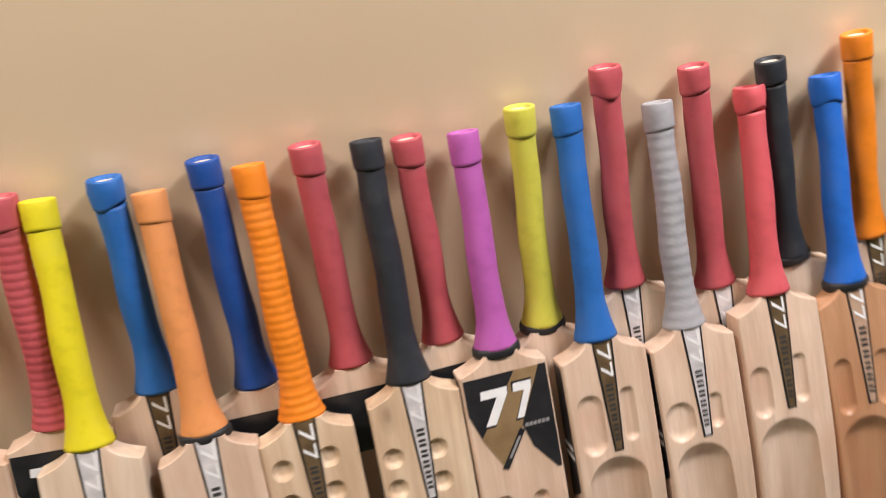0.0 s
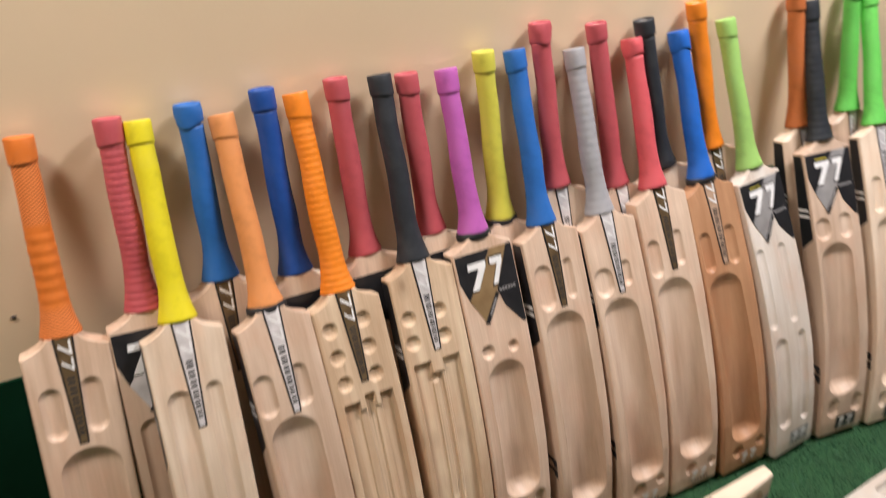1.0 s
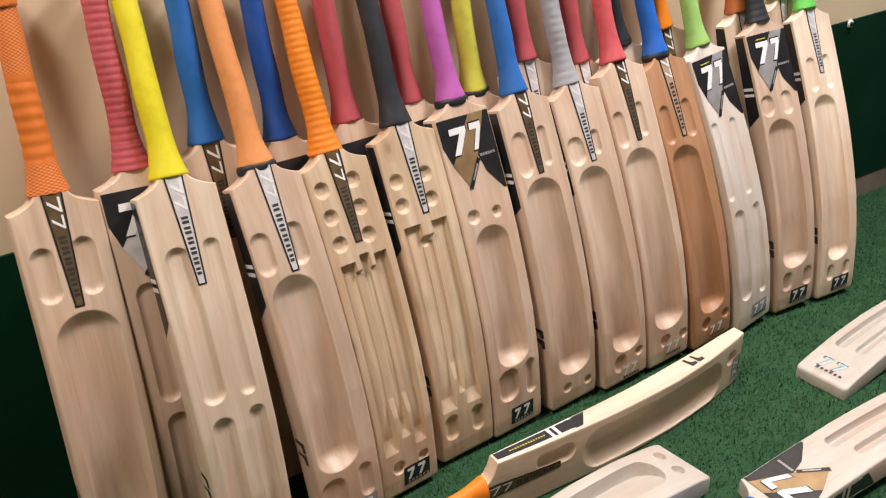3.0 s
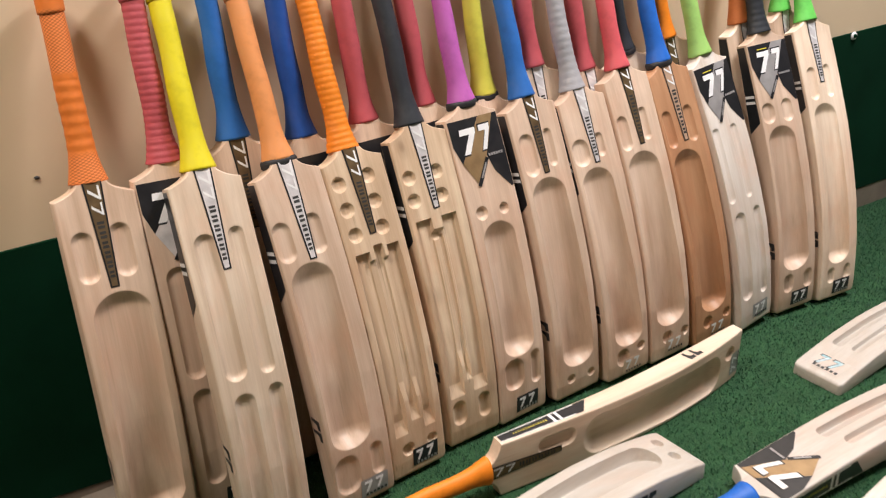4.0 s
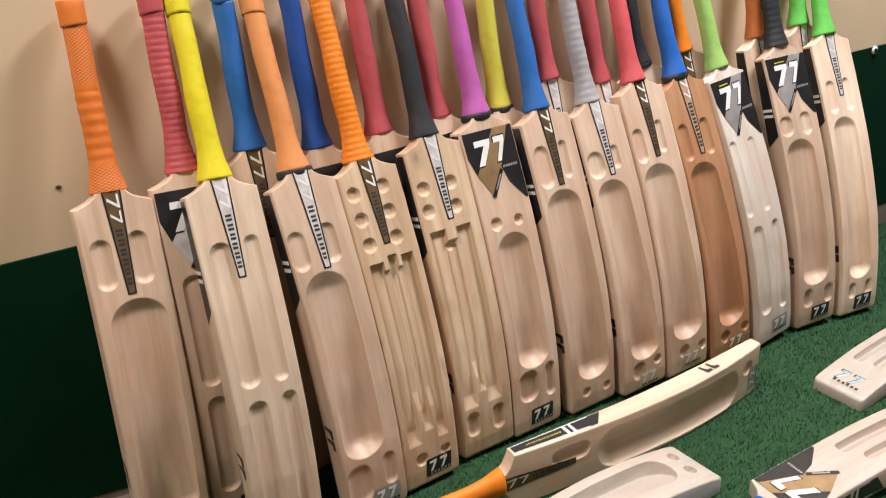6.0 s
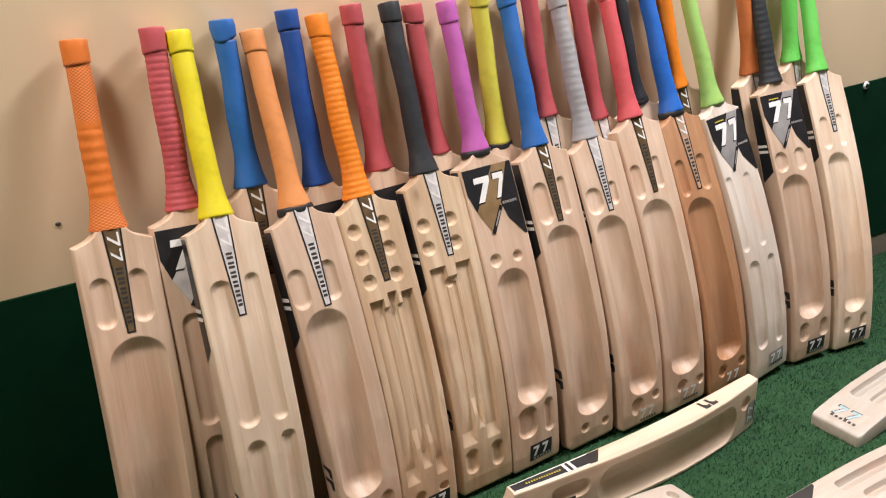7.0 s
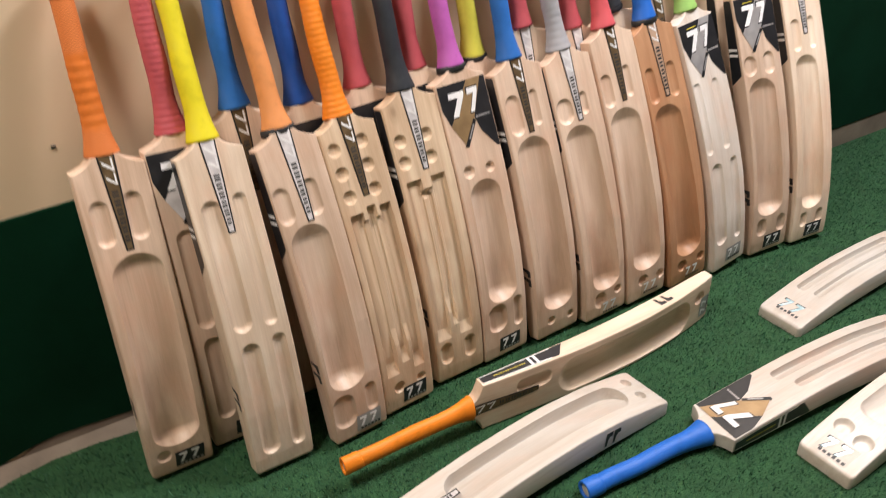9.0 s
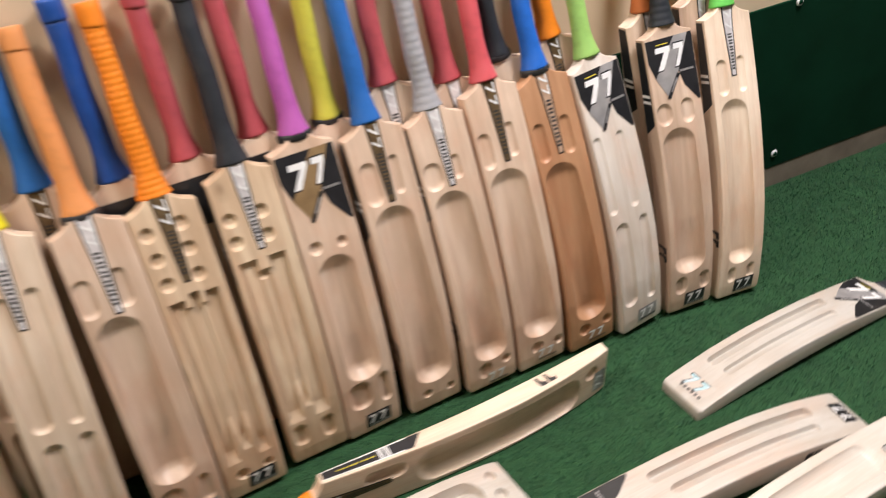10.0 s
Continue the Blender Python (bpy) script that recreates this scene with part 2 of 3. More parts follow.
tagged(mesh_ob("wall_east", box_bm(X1, X1 + 0.12, Y0, 0, -0.16, H + 0.1), DIM_WALL, smooth=False), "unseen side wall, darkened to cut bounce light", "wall", kind="structure")
tagged(mesh_ob("ceiling", box_bm(X0, X1, Y0, 0, H, H + 0.1), CEILING_WHITE, smooth=False), "plain white ceiling", "ceiling", kind="structure")

# dark green felt dado on the wall, hung a little out of level
dado = [(X0, -0.055), (-0.95, -0.010), (-0.905, 0.003), (-0.87, 0.013), (-0.83, 0.018), (-0.78, 0.015), (-0.70, 0.010), (0.2, 0.036), (1.24, 0.066), (X1, 0.072), (X1, 0.590), (1.30, 0.530), (-0.75, 0.460), (X0, 0.400)]
tagged(mesh_ob("wall_covering", prism(dado, -0.006, lambda u, v, d: (u, d, max(v, -0.006))), GREEN_BOARD, smooth=False), "dark green felt covering on the lower wall", "wall covering", kind="structure")
tagged(mesh_ob("baseboard", prism([(-0.90, -0.006), (X1, -0.006), (X1, 0.069), (1.24, 0.063), (0.2, 0.033), (-0.70, 0.007), (-0.78, 0.012), (-0.83, 0.015), (-0.87, 0.010)], -0.004, lambda u, v, d: (u, d, v)), CONCRETE, smooth=False), "bare grey-brown strip of wall below the green felt", "baseboard", kind="structure")

# turf carpet with its cut edge a little away from the wall
EDGE = [(X0, -0.20), (-1.0, -0.086), (-0.92, -0.058), (-0.85, -0.046), (-0.78, -0.046), (-0.70, -0.055), (0.0, -0.030), (1.25, -0.004), (X1, -0.002)]
tagged(mesh_ob("turf", prism([(X0, Y0), (X1, Y0)] + EDGE[::-1], 0.005, lambda u, v, d: (u, v, d - 0.006)), TURF_BASE, smooth=False), "short dark green artificial turf laid up to the wall", "artificial turf", kind="structure")


def grass(count):
    rng = np.random.default_rng(5)
    x = rng.uniform(-1.35, 2.3, count)
    y = rng.uniform(-1.25, 0.0, count)
    keep = y < np.interp(x, [p[0] for p in EDGE], [p[1] for p in EDGE]) - 0.002
    x, y = x[keep], y[keep]
    n = len(x)
    a, lean = rng.uniform(0, 6.283, n), rng.normal(0, 0.0035, (n, 2))
    h, w = rng.uniform(0.004, 0.0095, n), rng.uniform(0.0007, 0.0013, n)
    co = np.empty((n, 3, 3))
    co[:, 0] = np.stack([x - w * np.cos(a), y - w * np.sin(a), np.full(n, -0.0015)], 1)
    co[:, 1] = np.stack([x + w * np.cos(a), y + w * np.sin(a), np.full(n, -0.0015)], 1)
    co[:, 2] = np.stack([x + lean[:, 0], y + lean[:, 1], h - 0.0015], 1)
    me = bpy.data.meshes.new("turf_pile")
    me.from_pydata(co.reshape(-1, 3).tolist(), [], np.arange(3 * n).reshape(-1, 3).tolist())
    me.materials.append(TURF)
    return tagged(new("turf_pile", me), "short green plastic fibres of the turf", "turf pile", kind="stuff")


def screw(x, z):
    thing = new("wall_screw")
    thing.matrix_world = pose(x, -0.006, z, 90, 0, 0)
    tagged(thing, "pale round screw cap in the green felt", "screw")
    bm = bmesh.new()
    bmesh.ops.create_cone(bm, cap_ends=True, segments=20, radius1=0.011, radius2=0.009, depth=0.004, matrix=pose(0, 0, 0.002))
    part("washer", bm, WHITE, thing, "pale plastic washer")
    bm = bmesh.new()
    bmesh.ops.create_cone(bm, cap_ends=True, segments=16, radius1=0.0058, radius2=0.004, depth=0.003, matrix=pose(0, 0, 0.0055))
    part("screw_head", bm, GREEN_BOARD, thing, "dark screw head")


screw(1.225, 0.520)
screw(1.262, 0.108)
bm = bmesh.new()
bmesh.ops.create_icosphere(bm, subdivisions=2, radius=0.0035, matrix=Matrix.Diagonal((1.2, 0.5, 0.8, 1)))
nail = tagged(mesh_ob("nail_head", bm, DARK_INK), "small dark nail head in the cream wall", "nail")
nail.location = (-0.693, -0.001, 0.558)

# ---- cricket bats ----
HW = 0.054          # half the blade's width
TOE_BOW = 0.020     # how far the toe bends towards the playing face


def bow(s):
    s = np.asarray(s)
    return TOE_BOW * np.clip(1 - s / 0.40, 0, None) ** 2 - 0.011 * np.sin(np.pi * np.clip(s / 0.62, 0, 1))


def back_depth(s):
    return np.interp(s, [0, 0.03, 0.12, 0.22, 0.40, 0.54, 0.60], [0.014, 0.019, 0.027, 0.030, 0.026, 0.019, 0.015])


def face_depth(s):
    return np.interp(s, [0, 0.05, 0.2, 0.45, 0.54, 0.60], [0.013, 0.016, 0.018, 0.016, 0.014, 0.012])


def back_y(s):
    return bow(s) - back_depth(s)


def half_width(s, S, hw=HW):
    """Rounded toe corners, straight sides, concave shoulders."""
    toe = np.where(s < 0.012, 0.006 * (1 - np.sqrt(np.clip(1 - ((0.012 - s) / 0.012) ** 2, 0, 1))), 0)
    k = np.clip((s - S) / 0.026, 0, 1)
    neck = (hw - 0.020) * (1 - (1 - k) ** 2.6) * (k > 0)
    return hw - toe - neck


def soft_min(a, b, k):
    h = np.clip(0.5 + 0.5 * (b - a) / k, 0, 1)
    return b + (a - b) * h - k * h * (1 - h)


def trough(w, s, c0, c1, half, s0, s1, depth):
    """A long hollow: broad rounded groove, a steep round-nosed ramp at the toe, a gentler one at the top."""
    c = c0 + (c1 - c0) * (s - s0) / (s1 - s0)
    x = np.clip(np.abs(w / HW - c) / half, 0, 1)
    arc = half * HW * (1 - np.sqrt(1 - x * x))
    along = np.clip((s1 - s) / (s1 - s0), 0, 1)
    groove = depth * (0.50 + 0.50 * np.clip(along / 0.75, 0, 1)) * (1 - x ** 2.3) ** 0.62
    cut = soft_min(groove, 1.15 * (s - s0 - 0.80 * arc), 0.0090)
    cut = soft_min(cut, 0.60 * (s1 - s - 0.9 * arc), 0.0030)
    return np.where(x < 1, np.clip(cut, 0, None), 0)


def pocket(w, s, w0, w1, s0, s1, depth, corner, wall, tilt=0.0, ramp=0.0):
    """A rounded box with hollow walls; its floor may rise to one side or run out at the toe end."""
    cw, cs, a, b = (w0 + w1) / 2 * HW, (s0 + s1) / 2, (w1 - w0) / 2 * HW, (s1 - s0) / 2
    r = min(corner, a, b)
    qx, qy = np.abs(w - cw) - (a - r), np.abs(s - cs) - (b - r)
    sd = np.hypot(np.clip(qx, 0, None), np.clip(qy, 0, None)) + np.minimum(np.maximum(qx, qy), 0) - r
    t = np.clip(-sd / wall, 0, 1)
    cut = depth * (1 - (1 - t) ** 2.4)
    if tilt:
        cut = cut * np.clip(0.5 + 0.5 * tilt * (w - cw) / a, 0, 1)
    if ramp:
        cut = np.minimum(cut, np.clip(ramp * (s - s0), 0, None))
    return cut


def scoop_depth(w, s, scoops):
    """Depth of all hollows at the places (w, s)."""
    d = np.zeros_like(w)
    for make, *size in scoops:
        d = np.maximum(d, make(w, s, *size))
    return d


def long_scoop(c0, c1, half, s0, s1, depth=0.017):
    return (trough, c0, c1, half, s0, s1, depth * 1.35)


def small_scoop(w0, w1, s0, s1, depth=0.009):
    return (pocket, w0, w1, s0, s1, depth * 0.60, 0.02, 0.0105)


def hole(w, s, r=0.0122, depth=0.010):
    return (pocket, w - r / HW, w + r / HW, s - r, s + r, depth * 0.62, r, 0.0060)


def gouge(w0, w1, s0, s1, tilt, depth=0.018, corner=0.022):
    return (pocket, w0, w1, s0, s1, depth, corner, 0.0045, tilt)


def slot(w0, w1, s0, s1, depth=0.013):
    return (pocket, w0, w1, s0, s1, depth * 0.72, 0.002, 0.003, 0.0, 0.36)


def bed(w0, w1, s0, s1, depth=0.0105):
    return (pocket, w0, w1, s0, s1, depth * 0.68, 0.006, 0.006, 0.0, 0.22)


def blade_mesh(S, scoops, rows, cols):
    """A closed blade: hollowed back, flat face, straight edges, rounded arrises."""
    s = np.concatenate([np.linspace(0, S, rows), S + np.linspace(0, 0.0188, 10)[1:]])
    u = np.linspace(-1, 1, cols)
    u = np.sign(u) * (1 - (1 - np.abs(u)) ** 1.0)
    hw = half_width(s, S)
    W, Sg = hw[:, None] * u[None, :], np.repeat(s[:, None], cols, 1)
    cut = scoop_depth(W, Sg, scoops)
    rim = np.clip((0.004 - (hw[:, None] - np.abs(W))) / 0.004, 0, 1)
    end = np.clip((0.006 - Sg) / 0.006, 0, 1)
    round_off = 0.004 * (1 - np.sqrt(1 - rim ** 2)) + 0.005 * (1 - np.sqrt(1 - end ** 2))
    yb = bow(Sg) - back_depth(Sg) + cut + round_off
    yf = bow(s) + face_depth(s)
    n = len(s)
    verts = np.concatenate([np.stack([W, yb, Sg], 2).reshape(-1, 3),
                            np.stack([-hw, yf, s], 1), np.stack([hw, yf, s], 1)])
    i, j = np.meshgrid(np.arange(n - 1), np.arange(cols - 1), indexing="ij")
    a = (i * cols + j).ravel()
    faces = np.stack([a, a + 1, a + cols + 1, a + cols], 1).tolist()
    L, R = n * cols, n * cols + n
    for k in range(n - 1):
        faces.append((k * cols, (k + 1) * cols, L + k + 1, L + k))
        faces.append((k * cols + cols - 1, R + k, R + k + 1, (k + 1) * cols + cols - 1))
        faces.append((L + k, L + k + 1, R + k + 1, R + k))
    faces.append([*range(cols - 1, -1, -1), L, R])
    faces.append([*range((n - 1) * cols, n * cols), R + n - 1, L + n - 1])
    me = bpy.data.meshes.new("blade")
    me.from_pydata(verts.tolist(), [], faces)
    smooth = [True] * ((n - 1) * (cols - 1)) + [False] * (len(faces) - (n - 1) * (cols - 1))
    me.polygons.foreach_set("use_smooth", smooth)
    me.set_sharp_from_angle(angle=radians(32))
    return me


def decal(name, polys, lift, material, parent, label="", side=0):
    """Thin film that follows the blade's back (side 0) or its edges (side -1 or 1)."""
    bm = bmesh.new()
    for poly in polys:
        for piece in (poly if isinstance(poly[0], list) else [poly]):
            bm.faces.new([bm.verts.new((w, 0, s)) for w, s in piece])
    bmesh.ops.triangulate(bm, faces=bm.faces[:])
    ss = [v.co.z for v in bm.verts]
    k = math.floor(min(ss) / 0.012) + 1
    while k * 0.012 < max(ss):
        bmesh.ops.bisect_plane(bm, geom=bm.verts[:] + bm.edges[:] + bm.faces[:], plane_co=(0, 0, k * 0.012), plane_no=(0, 0, 1))
        k += 1
    for v in bm.verts:
        w, s = v.co.x, v.co.z
        if side == 0:
            v.co = (w, float(back_y(s)) - lift, s)
        else:
            y0, y1 = float(back_y(s)) + 0.004, float(bow(s) + face_depth(s))
            v.co = (side * (HW + lift), y0 + (y1 - y0) * w, s)
    bmesh.ops.recalc_face_normals(bm, faces=bm.faces[:])
    probe = bm.faces[:][0]
    outward = Vector((side, 0, 0)) if side else Vector((0, -1, 0))
    if probe.normal.dot(outward) < 0:
        bmesh.ops.reverse_faces(bm, faces=bm.faces[:])
    return part(name, bm, material, parent, label, smooth=False)


SLIM = [[(0, 1), (0, 0.82), (0.585, 0.82), (0.78, 0.86), (0.78, 1)], [(0.585, 0.82), (0.14, 0), (0.34, 0), (0.78, 0.86)]]
HOOK = [[(0, 1), (0, 0.76), (0.46, 0.76), (0.78, 0.80), (0.78, 1)], [(0.46, 0.76), (0.10, 0), (0.40, 0), (0.78, 0.80)]]


def hook(w, s, size, turn=0.0, skew=0.12, wide=1.0, shape=HOOK):
    """An angular hook-shaped mark, a bar and a leg, with its foot at (w, s)."""
    c, d = math.cos(turn), math.sin(turn)
    out = []
    for piece in shape:
        out.append([])
        for a, b in piece:
            a, b = (a * wide + skew * b) * size, b * size
            out[-1].append((w + c * a - d * b, s + d * a + c * b))
    return out


def rect(w0, w1, s0, s1):
    return [(w0, s0), (w1, s0), (w1, s1), (w0, s1)]


def splice_label(bat, S, tip, film, ink=WHITE):
    """Tapered foil label below the grip with a black border, two hook marks and a row of bars."""
    top = S + 0.020
    taper = lambda s: 0.0060 + (0.0130 - 0.0060) * (s - tip) / (top - tip)
    lab = decal("splice_label", [[(-taper(tip), tip), (taper(tip), tip), (taper(top), top), (-taper(top), top)]], 0.0006, BLACK, bat, "tapered foil label with a black border")
    q = 0.0023
    decal("foil", [[(-taper(tip) + q, tip + q), (taper(tip) - q, tip + q), (taper(top) - q, top), (-taper(top) + q, top)]], 0.0010, film, lab, "metallic foil")
    a = -math.pi / 2
    decal("mark", [hook(-0.0078, top - 0.005, 0.0160, a, 0.0, 1.55, SLIM), hook(-0.0070, top - 0.0280, 0.0145, a, 0.0, 1.55, SLIM)], 0.0014, ink, lab, "white hook-shaped marks")
    step = (top - 0.054 - tip - 0.010) / 6
    bars, s = [], top - 0.054
    for k in range(6):
        b = taper(s) * 0.44
        bars += [rect(-b, b, s - step * 0.26, s), rect(-b, b, s - step * 0.70, s - step * 0.42)]
        s -= step
    decal("lettering", bars, 0.0014, DARK_INK, lab, "row of small dark bars")


def shoulder_graphic(bat, S, film):
    """Large black graphic over the shoulders, crossed by a metallic band with two white marks."""
    e = 0.051
    g = decal("shoulder_graphic", [[(-e, S - 0.046), (-0.040, S - 0.077), (0.012, S - 0.004), (-e, S - 0.004)],
                                   [(0.042, S - 0.004), (0.011, S - 0.071), (0.020, S - 0.100), (0.046, S - 0.134), (e, S - 0.134), (e, S - 0.004)]], 0.0006, BLACK, bat, "black vinyl graphic across the shoulders")
    decal("band", [[(0.012, S - 0.004), (0.042, S - 0.004), (0.011, S - 0.071), (0.006, S - 0.085), (-0.019, S - 0.116), (-0.040, S - 0.077)]], 0.0010, film, g, "metallic diagonal band")
    decal("mark_border", [hook(-0.0395, S - 0.0655, 0.048, 0, 0.1, 0.96), hook(0.0005, S - 0.0645, 0.048, 0, 0.1, 0.68)], 0.0013, BLACK, g)
    decal("mark", [hook(-0.0370, S - 0.0630, 0.043, 0, 0.1, 0.97), hook(0.0030, S - 0.0620, 0.043, 0, 0.1, 0.67)], 0.0016, WHITE, g, "white hook-shaped marks")
    decal("small_tag", [[(0.007, S - 0.074), (0.013, S - 0.077), (-0.015, S - 0.121), (-0.022, S - 0.118)]], 0.0015, BLACK, g, "small black tag")
    decal("small_lettering", [[(0.0035, S - 0.083), (0.0065, S - 0.084), (-0.009, S - 0.108), (-0.012, S - 0.107)]] + [rect(0.014 + 0.0052 * k, 0.018 + 0.0052 * k, S - 0.0745, S - 0.0700) for k in range(6)], 0.0018, GREY_INK, g)
    if film is GREY_INK:
        decal("top_line", [rect(-0.030, -0.004, S - 0.0155, S - 0.0135)], 0.0016, YELLOW_INK, g, "thin line of yellow bars")


def toe_label(bat, film, w=0.012, s=0.016, ink=WHITE, k=1.0):
    lab = decal("toe_label", [[(w - 0.026 * k, s), (w + 0.024 * k, s), (w + 0.026 * k, s + 0.032 * k), (w - 0.024 * k, s + 0.032 * k)]], 0.0006, film, bat, "small toe label with two marks")
    if ink is AQUA:
        decal("mark_border", [hook(w - 0.0225 * k, s + 0.0065 * k, 0.023 * k, 0, 0.1, 0.9), hook(w - 0.0015 * k, s + 0.0065 * k, 0.023 * k, 0, 0.1, 0.9)], 0.0009, BLACK, lab)
    decal("mark", [hook(w - 0.020 * k, s + 0.008 * k, 0.020 * k, 0, 0.1, 0.9), hook(w + 0.001 * k, s + 0.008 * k, 0.020 * k, 0, 0.1, 0.9)], 0.0012, ink, lab, "hook-shaped marks")
    decal("lettering", [rect(w + (-0.018 + 0.007 * n) * k, w + (-0.0135 + 0.007 * n) * k, s + 0.0015 * k, s + 0.0060 * k) for n in range(6)], 0.0012, DARK_INK if film is not BLACK else GREY_INK, lab)


def edge_sticker(bat, S, side=-1, marks=True, panel=True, border=False):
    if panel:
        st = decal("edge_sticker", [[(0.06, S - 0.004), (0.06, S - 0.165), (0.94, S - 0.188), (0.94, S - 0.004)]], 0.0006, BLACK, bat, "black sticker along the blade's edge", side)
        if border:
            decal("sticker_border", [rect(0.05, 0.12, S - 0.150, S - 0.004), rect(0.88, 0.95, S - 0.160, S - 0.004)], 0.0009, WHITE, st, "white border line", side)
        decal("stripe", [rect(0.1, 0.9, S - 0.112, S - 0.106), rect(0.1, 0.9, S - 0.124, S - 0.118)], 0.0011, WHITE, st, "two thin white stripes", side)
        if border:
            decal("sticker_lettering", [rect(0.44, 0.57, S - 0.033 - 0.0050 * k, S - 0.0302 - 0.0050 * k) for k in range(14)], 0.0011, YELLOW_INK, st, "row of tiny yellow bars", side)
    if marks:
        for k in (0, 1):
            s = 0.168 - 0.020 * k
            decal("edge_mark", [[(0.18, s), (0.86, s + 0.004), (0.86, s - 0.002), (0.42, s - 0.0055), (0.42, s - 0.016), (0.18, s - 0.016)]], 0.0006, DARK_INK, bat, "dark hook-shaped mark on the edge", side)


def lathe(profile, segs=28, flat=1.0, seed=0):
    bm = bmesh.new()
    rings = []
    for s, r, wide in profile:
        rings.append([bm.verts.new((r * wide * math.cos(2 * math.pi * k / segs), r * flat * math.sin(2 * math.pi * k / segs), s)) for k in range(segs)])
    for a, b in zip(rings, rings[1:]):
        for k in range(segs):
            bm.faces.new((a[k], a[(k + 1) % segs], b[(k + 1) % segs], b[k]))
    bm.faces.new(rings[0][::-1])
    bm.faces.new(rings[-1])
    bmesh.ops.recalc_face_normals(bm, faces=bm.faces[:])
    return bm


def grip_profile(b, top, style, rng):
    """Radius of the grip from its flared foot to the folded top."""
    prof = []
    n = 150 if style in ("ribbed", "net", "wrapped") else 60
    wob = [rng.uniform(-0.0004, 0.0004) for _ in range(9)]
    for k in range(n + 1):
        s = b + (top - 0.030 - b) * k / n
        f = (s - b)
        r = 0.0160 + 0.0082 * math.exp(-((f / 0.031) ** 1.4)) + 0.0012 * math.exp(-((f - 0.10) / 0.05) ** 2)
        r += float(np.interp(k / n * 8, range(9), wob))
        if style == "ribbed" and f > 0.035:
            r += 0.0007 * abs(math.sin(f * math.pi / 0.0095)) - 0.0004
        elif style == "ribbed":
            r += 0.0004 * math.sin(f * 2 * math.pi / 0.0095)
        elif style == "net" and 0.04 < f < 0.14:
            r += 0.00035 * math.sin(f * 2 * math.pi / 0.016)
        elif style == "wrapped":
            r += 0.00022 * math.sin(f * 2 * math.pi / 0.013)
        prof.append((s, r, 1.0 + 0.12 * math.exp(-f / 0.02)))
    return prof


def grip(bat, S, length, colour, style, seed, tape, twist):
    rng = random.Random(seed)
    b, top = S + 0.019, length
    if tape:
        part("base_tape", lathe([(b - 0.006, 0.0235, 1.15), (b - 0.004, 0.0255, 1.15), (b + 0.003, 0.0262, 1.12), (b + 0.007, 0.0248, 1.1)], flat=0.86), TAPE, bat, "black tape at the foot of the grip")
        b += 0.004
    body = lathe(grip_profile(b, top, style, rng), flat=0.92)
    amp, ph = rng.uniform(0.0004, 0.0012), rng.uniform(0, 6)
    for v in body.verts:
        f = v.co.z - b
        v.co.x += amp * math.sin(f * 45 + ph) * min(1, f / 0.05) * min(1, max(0, top - 0.03 - v.co.z) / 0.03)
    g = part("grip", body, colour, bat)
    c0 = top - 0.032 + rng.uniform(-0.004, 0.003)
    rolled = lathe([(c0, 0.0164, 1), (c0 + 0.0006, 0.0175, 1), (c0 + 0.004, 0.0178, 1), (top - 0.012, 0.0179 + (0.0012 if twist else 0), 1), (top - 0.002, 0.0181, 1), (top - 0.0004, 0.0175, 1), (top, 0.0160, 1), (top - 0.0004, 0.0136, 1), (top - 0.0016, 0.0122, 1), (top - 0.0060, 0.0116, 1)], flat=0.94)
    for v in rolled.verts:
        a = math.atan2(v.co.y, v.co.x)
        low = max(0.0, 1 - (v.co.z - c0) / 0.03)
        v.co.z += 0.0020 * low * math.sin(a + seed) + (0.0035 * low * math.sin(2 * a + seed) if twist else 0)
        if twist:
            k = 1 + 0.05 * math.sin(3 * a + 90 * v.co.z)
            v.co.x, v.co.y = v.co.x * k, v.co.y * k
    part("grip_collar", rolled, colour, g, "folded-back top of the grip")
    part("handle_end", lathe([(top - 0.010, 0.0138, 1), (top - 0.0050, 0.0138, 1), (top - 0.0042, 0.0120, 1)], flat=0.94, segs=20), CANE, bat, "pale cane end of the handle")


def cricket_bat(label, m, S, length, grip_colour, wood_mat, scoops=(), style="plain", tape=False, twist=False, splice=None, graphic=None, toe=None, edge=None, tip=0.118, seed=1, coarse=False, group="bats leaning on the wall"):
    bat = new("cricket_bat")
    bat.matrix_world = m
    tagged(bat, label, "cricket bat", group)
    me = blade_mesh(S, scoops, 60 if coarse else 420, 13 if coarse else 97)
    me.materials.append(wood_mat)
    blade = new("blade", me)
    blade.parent = bat
    grip(bat, S, length, grip_colour, style, seed, tape, twist)
    if splice:
        splice_label(bat, S, S - tip, splice)
    if graphic is BLACK:
        decal("shoulder_graphic", [rect(-0.051, 0.051, S - 0.09, S - 0.010)], 0.0006, BLACK, bat, "black vinyl panel across the shoulders")
    elif graphic:
        shoulder_graphic(bat, S, graphic)
    if toe:
        toe_label(bat, *toe)
    if edge:
        edge_sticker(bat, S, -1, "m" in edge, "p" in edge, "r" in edge)
        if "r" in edge:
            edge_sticker(bat, S, 1, "m" in edge, "p" in edge, True)
    return bat


